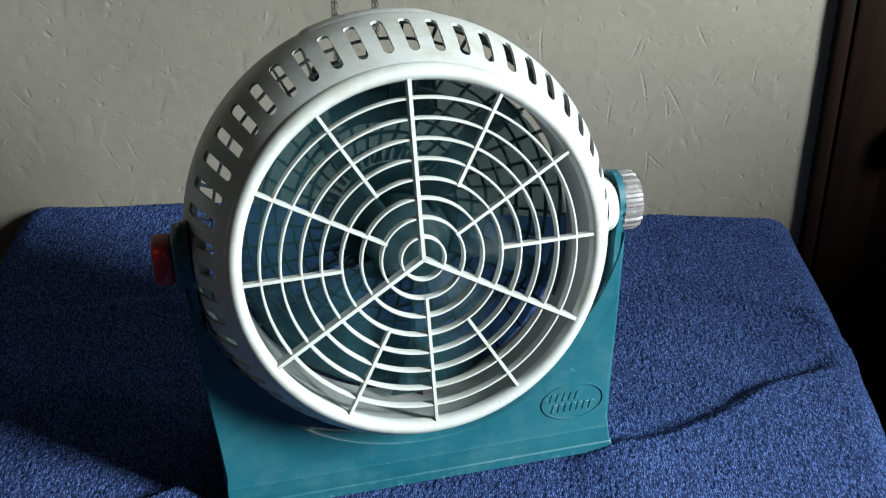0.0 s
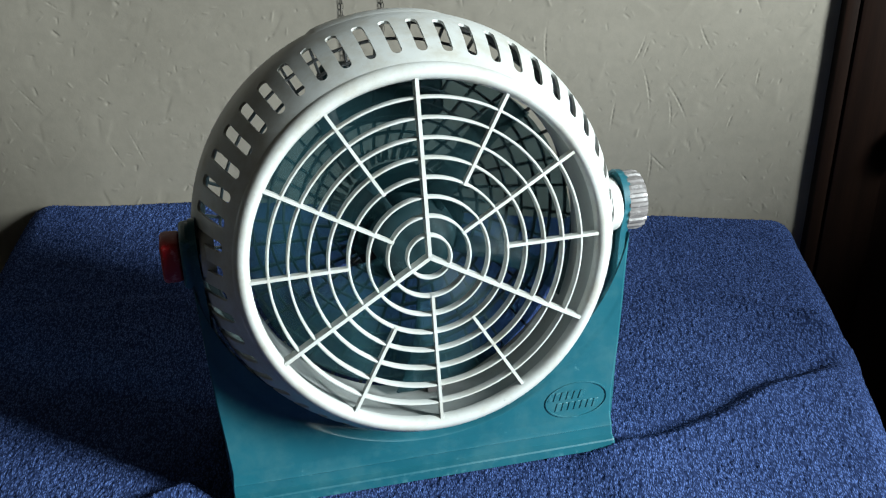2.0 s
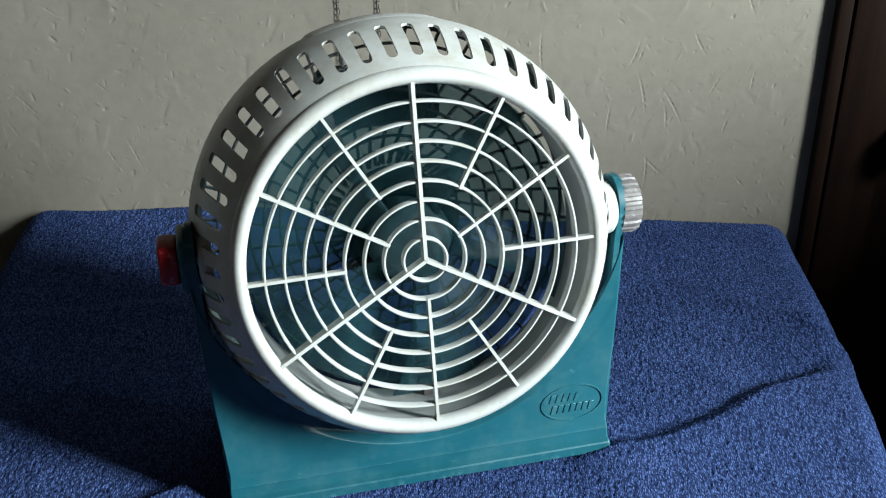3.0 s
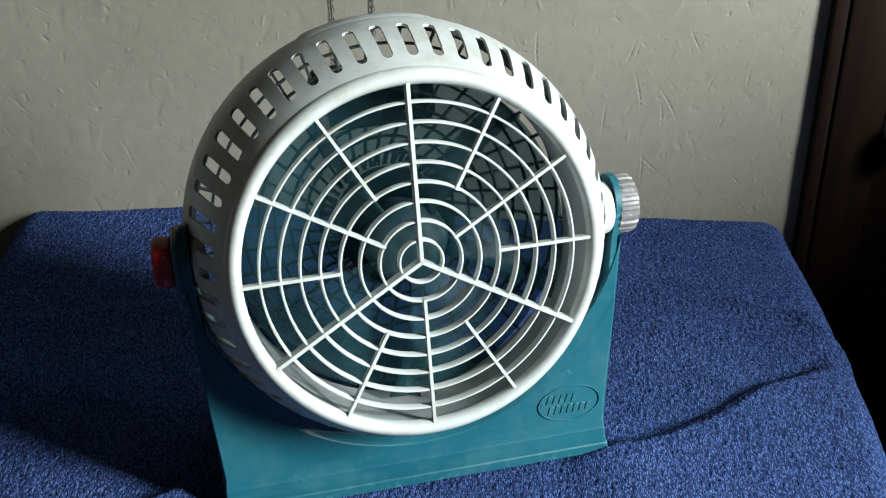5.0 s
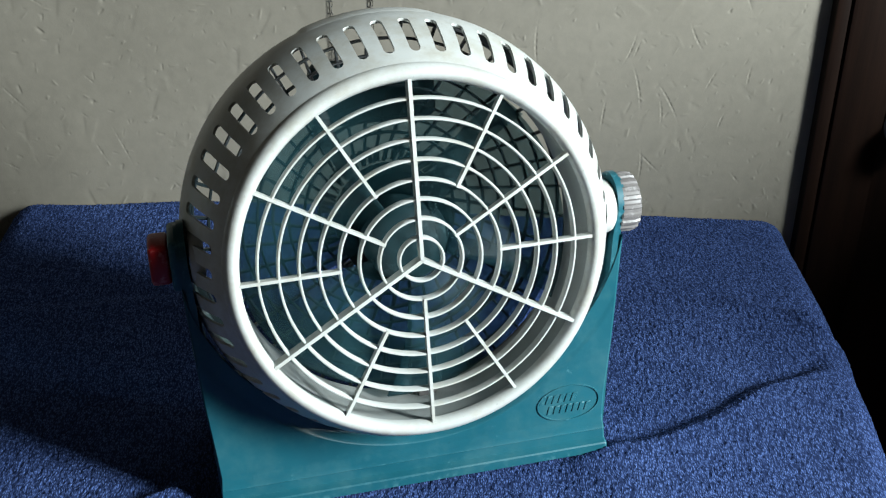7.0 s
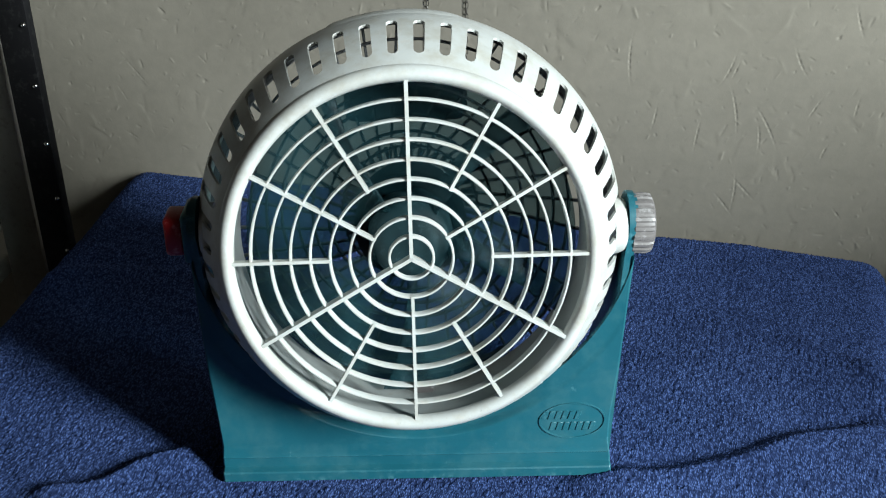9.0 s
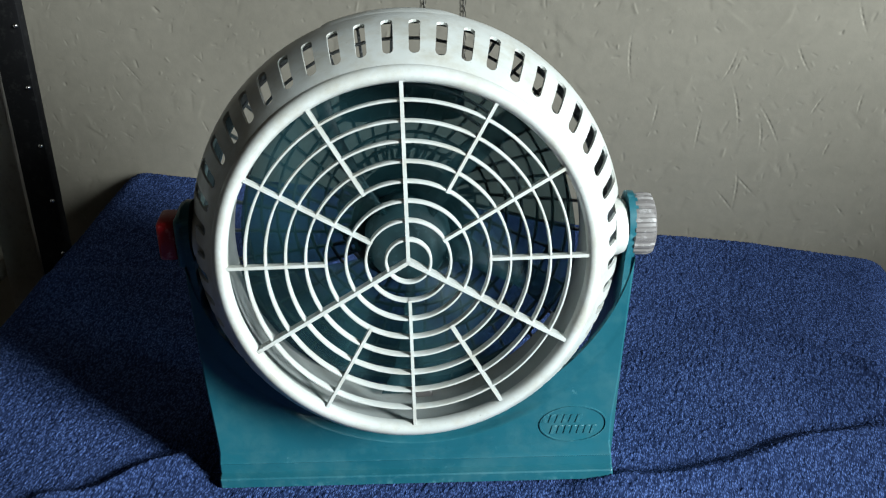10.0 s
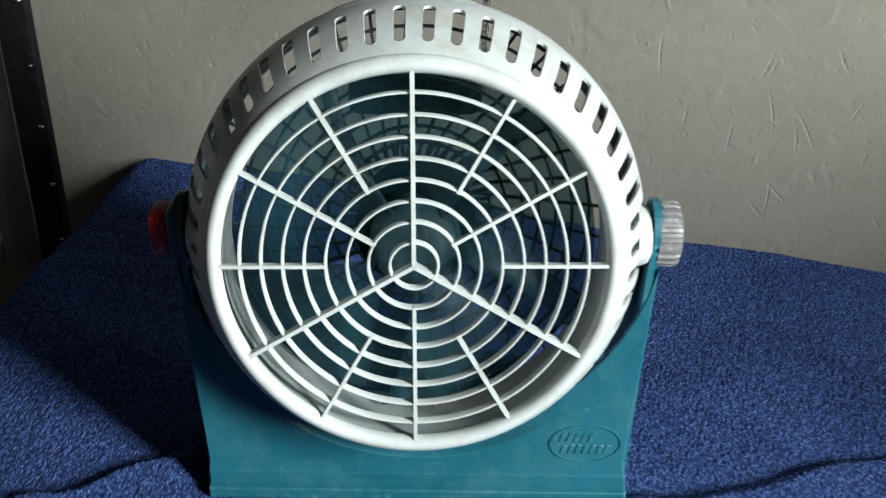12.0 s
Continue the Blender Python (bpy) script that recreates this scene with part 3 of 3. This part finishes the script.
def panel_bm():
    nx, nz = 220, 70
    low = [0, 0.0015, 0.005, 0.0085, 0.0096, 0.0108, 0.0145, 0.0185, 0.0200, 0.0214, 0.024]
    bm = bmesh.new()
    rows = []
    for i in range(nx + 1):
        x = -0.145 + 0.29 * i / nx
        top = PIV_Z - math.sqrt(max(0.146 ** 2 - x * x, 0))
        col = []
        for z in low + [0.024 + (top - 0.024) * (k + 1) / nz for k in range(nz)]:
            inside = max(0.0, 0.1600 - math.hypot(x, z - 0.1935))
            dish = 0.0075 * (lambda t: t * t * (3 - 2 * t))(min(1.0, inside / 0.0052)) + 0.45 * max(0.0, inside - 0.0052)
            dish *= 1.0 - 0.92 * (lambda t: t * t * (3 - 2 * t))(min(1.0, max(0.0, (abs(x) - 0.045) / 0.055)))
            col.append(bm.verts.new((x * flare(z, x), panel_y(z) + dish, z)))
        rows.append(col)
    for i in range(nx):
        for k in range(len(rows[0]) - 1):
            bm.faces.new((rows[i][k], rows[i + 1][k], rows[i + 1][k + 1], rows[i][k + 1]))
    return bm


panel = part("front_panel", panel_bm(), TEAL, FAN, "scuffed teal base panel", 24, tidy=False)
pm = panel.modifiers.new("thickness", "SOLIDIFY")
pm.thickness, pm.offset = 0.004, -1.0
panel.modifiers.new("crisp", "WEIGHTED_NORMAL").keep_sharp = True


def arm(sign):
    outline = [(panel_y(z) + 0.0016, z) for z in (0.002, 0.0085, 0.0105, 0.019, 0.022, 0.03, 0.06, 0.10, 0.15, 0.18)]
    outline += [(PIV_Y - 0.0205 * math.cos(a), PIV_Z + 0.0235 * math.sin(a)) for a in np.linspace(0.15, math.pi, 12)]
    outline += [(0.062, 0.15), (0.085, 0.08), (0.11, 0.03), (0.115, 0.003)]
    bm = bmesh.new()
    sides = []
    for x in (0.1447, 0.1385):
        sides.append([bm.verts.new((sign * x * flare(z, sign), y, z)) for y, z in outline])
    n = len(outline)
    for i in range(n):
        j = (i + 1) % n
        bm.faces.new((sides[0][i], sides[0][j], sides[1][j], sides[1][i]))
    bm.faces.new(sides[0])
    bm.faces.new(sides[1])
    bmesh.ops.recalc_face_normals(bm, faces=bm.faces)
    bmesh.ops.bevel(bm, geom=[e for e in bm.edges if e.verts[0].co.x * sign > 0 and abs(e.verts[0].co.x / flare(e.verts[0].co.z, sign)) > 0.1443 and abs(e.verts[1].co.x / flare(e.verts[1].co.z, sign)) > 0.1443], offset=0.0022, segments=2, affect="EDGES")
    return part("arm", bm, TEAL, FAN)


arm_l, arm_r = arm(-1), arm(1)
part("foot_plate", box_bm(-0.138, 0.138, 0.006, 0.115, 0.001, 0.009, 0.002), TEAL, FAN)
for sign in (-1, 1):
    part("pivot_boss", lathe([(1e-5, 0.0008), (0.0165, 0.0008), (0.0184, 0.0024), (0.0194, 0.0055), (0.0205, 0.010), (1e-5, 0.010)], 40,
                             m=Matrix.Translation((sign * 0.1465, PIV_Y - 0.003, PIV_Z)) @ Matrix.Rotation(radians(90 * sign), 4, "Z")), WHITE, FAN, "white pivot boss")


def grip_knob():
    bm = bmesh.new()
    n, seg = 20, 6
    prof = [(0.0185, 0.0), (0.0212, 0.001), (0.0215, 0.011), (0.0205, 0.0145), (0.017, 0.016)]
    rings = []
    for i in range(n * seg):
        a = 2 * math.pi * i / (n * seg)
        k = 1.0 if (i % seg) < 3 else 0.945
        rings.append([bm.verts.new((x, r * (k if 0 < j < 4 else 1) * math.cos(a), r * (k if 0 < j < 4 else 1) * math.sin(a))) for j, (r, x) in enumerate(prof)])
    for i in range(n * seg):
        p, q = rings[i], rings[(i + 1) % (n * seg)]
        for j in range(len(prof) - 1):
            bm.faces.new((p[j], p[j + 1], q[j + 1], q[j]))
    bm.faces.new([r[-1] for r in rings])
    bm.faces.new([r[0] for r in rings])
    return bm


bm = grip_knob()
bmesh.ops.transform(bm, matrix=Matrix.Translation((0.1490, PIV_Y, PIV_Z)), verts=bm.verts)
part("tilt_knob", bm, GREY, FAN, "grey ribbed tilt knob", 30)
part("switch", box_bm(-0.1715, -0.1580, PIV_Y - 0.010, PIV_Y + 0.014, PIV_Z - 0.0165, PIV_Z + 0.012, 0.003, 3), RED, FAN, "red plastic switch")


part("switch_mount", box_bm(-0.1585, -0.1490, PIV_Y - 0.015, PIV_Y + 0.018, PIV_Z - 0.020, PIV_Z + 0.0165, 0.003, 3), TEAL, FAN)


# the raised oval emblem with bars in place of its lettering
def emblem():
    cx, cz, a, b = 0.1165, 0.0475, 0.0252, 0.0152
    bm = bmesh.new()
    n = 64
    rings = []
    for i in range(n):
        t = 2 * math.pi * i / n
        row = []
        for k, out in ((1.0, 0.0006), (1.0, -0.0009), (0.955, -0.0009), (0.955, 0.0006)):
            x, z = cx + a * k * math.cos(t), cz + b * k * math.sin(t)
            row.append(bm.verts.new((x * flare(z), panel_y(z) + out, z)))
        rings.append(row)
    for i in range(n):
        p, q = rings[i], rings[(i + 1) % n]
        for k in range(4):
            bm.faces.new((p[k], p[(k + 1) % 4], q[(k + 1) % 4], q[k]))
    badge = part("emblem", bm, TEAL, panel, "raised oval emblem rim", 30)
    for x0, count, zc in ((0.0935, 6, 0.0522), (0.1000, 7, 0.0428)):
        for i in range(count):
            x = x0 + 0.0050 * i
            y = panel_y(zc)
            bm = box_bm(x, x + 0.0038, y - 0.0007, y + 0.0008, zc - 0.0035, zc + 0.0035, 0.0003, 1)
            for vtx in bm.verts:
                vtx.co.x = vtx.co.x * flare(vtx.co.z) + 0.25 * (vtx.co.z - zc)
                vtx.co.y += 0.078 * (vtx.co.z - zc)
            part("emblem_bar", bm, TEAL, badge)


emblem()


# ---- chains on the wall ----
def chain(x, z0, z1):
    top = tagged(new("wall_chain"), "thin dark metal chain hanging down the plaster wall", "chain", "chains on the wall")
    top.matrix_world = Matrix.Translation((x, WALL_Y - 0.0024, z0))
    n = int((z1 - z0) / 0.0060)
    mesh = None
    for i in range(n):
        if mesh is None:
            bm = bmesh.new()
            path = [(0.0011 * math.cos(t), 0.0027 * math.sin(t) + (0.0008 if math.sin(t) > 0 else -0.0008)) for t in np.linspace(0, 2 * math.pi, 14, endpoint=False)]
            rings = []
            for k, (px, pz) in enumerate(path):
                t = 2 * math.pi * k / 14
                nrm = Vector((math.cos(t), 0, math.sin(t)))
                rings.append([bm.verts.new(Vector((px, 0, pz)) + nrm * (0.00038 * math.cos(s)) + Vector((0, 0.00038 * math.sin(s), 0))) for s in np.linspace(0, 2 * math.pi, 5, endpoint=False)])
            for k in range(14):
                p, q = rings[k], rings[(k + 1) % 14]
                for s in range(5):
                    bm.faces.new((p[s], p[(s + 1) % 5], q[(s + 1) % 5], q[s]))
            first = part("link", bm, IRON, top)
            mesh = first.data
            ob = first
        else:
            ob = new("link", mesh)
            ob.parent = top
        ob.matrix_basis = pose(0, 0, 0.0030 + 0.0060 * i, 0, 0, 20 if i % 2 else 95)


chain(-0.0845, 0.13, 0.45)
chain(-0.0440, 0.13, 0.45)


# ---- things at the wall's other end ----
def upright():
    post = tagged(new("shelf_upright"), "black metal shelf upright with bright screws beside the towel", "shelf post")
    part("post", box_bm(-0.462, -0.4300, 0.288, 0.300, ZF, 1.1, 0.002), BLACK, post)
    for i in range(-9, 12):
        z = 0.1835 + 0.0600 * i
        part("screw", lathe([(1e-5, -0.0022), (0.0012, -0.0019), (0.0022, -0.0008), (0.0025, 0.0006)], 14, m=Matrix.Translation((-0.4345, 0.2878, z))), STEEL, post, "small bright screw head")


upright()


def cabinet():
    top = tagged(new("cabinet"), "cream painted cabinet edge in the shade", "cabinet")
    part("side_panel", box_bm(-0.530, -0.486, 0.320, 0.336, ZF, 1.0, 0.004), CREAM, top)
    part("shelf", box_bm(-0.90, -0.536, 0.20, 0.40, -0.06, -0.035, 0.004), CREAM, top)


cabinet()


def canister():
    prof = [(1e-5, 0.0), (0.085, 0.0), (0.100, 0.006), (0.106, 0.02), (0.107, 0.15), (0.104, 0.22), (0.095, 0.25), (0.06, 0.262), (0.035, 0.266), (0.035, 0.29), (1e-5, 0.292)]
    top = tagged(new("canister"), "off-white rounded plastic canister in the shade", "canister")
    top.matrix_world = Matrix.Translation((-0.645, 0.30, -0.0345))
    part("body", lathe(prof[:8] + [(1e-5, 0.262)], 56, m=Matrix.Rotation(radians(90), 4, "X")), OFFWHITE, top)
    part("cap", lathe([(1e-5, 0.262), (0.036, 0.262), (0.036, 0.288), (0.033, 0.292), (1e-5, 0.292)], 40, m=Matrix.Rotation(radians(90), 4, "X")), TEAL, top, "blue-grey cap")


canister()
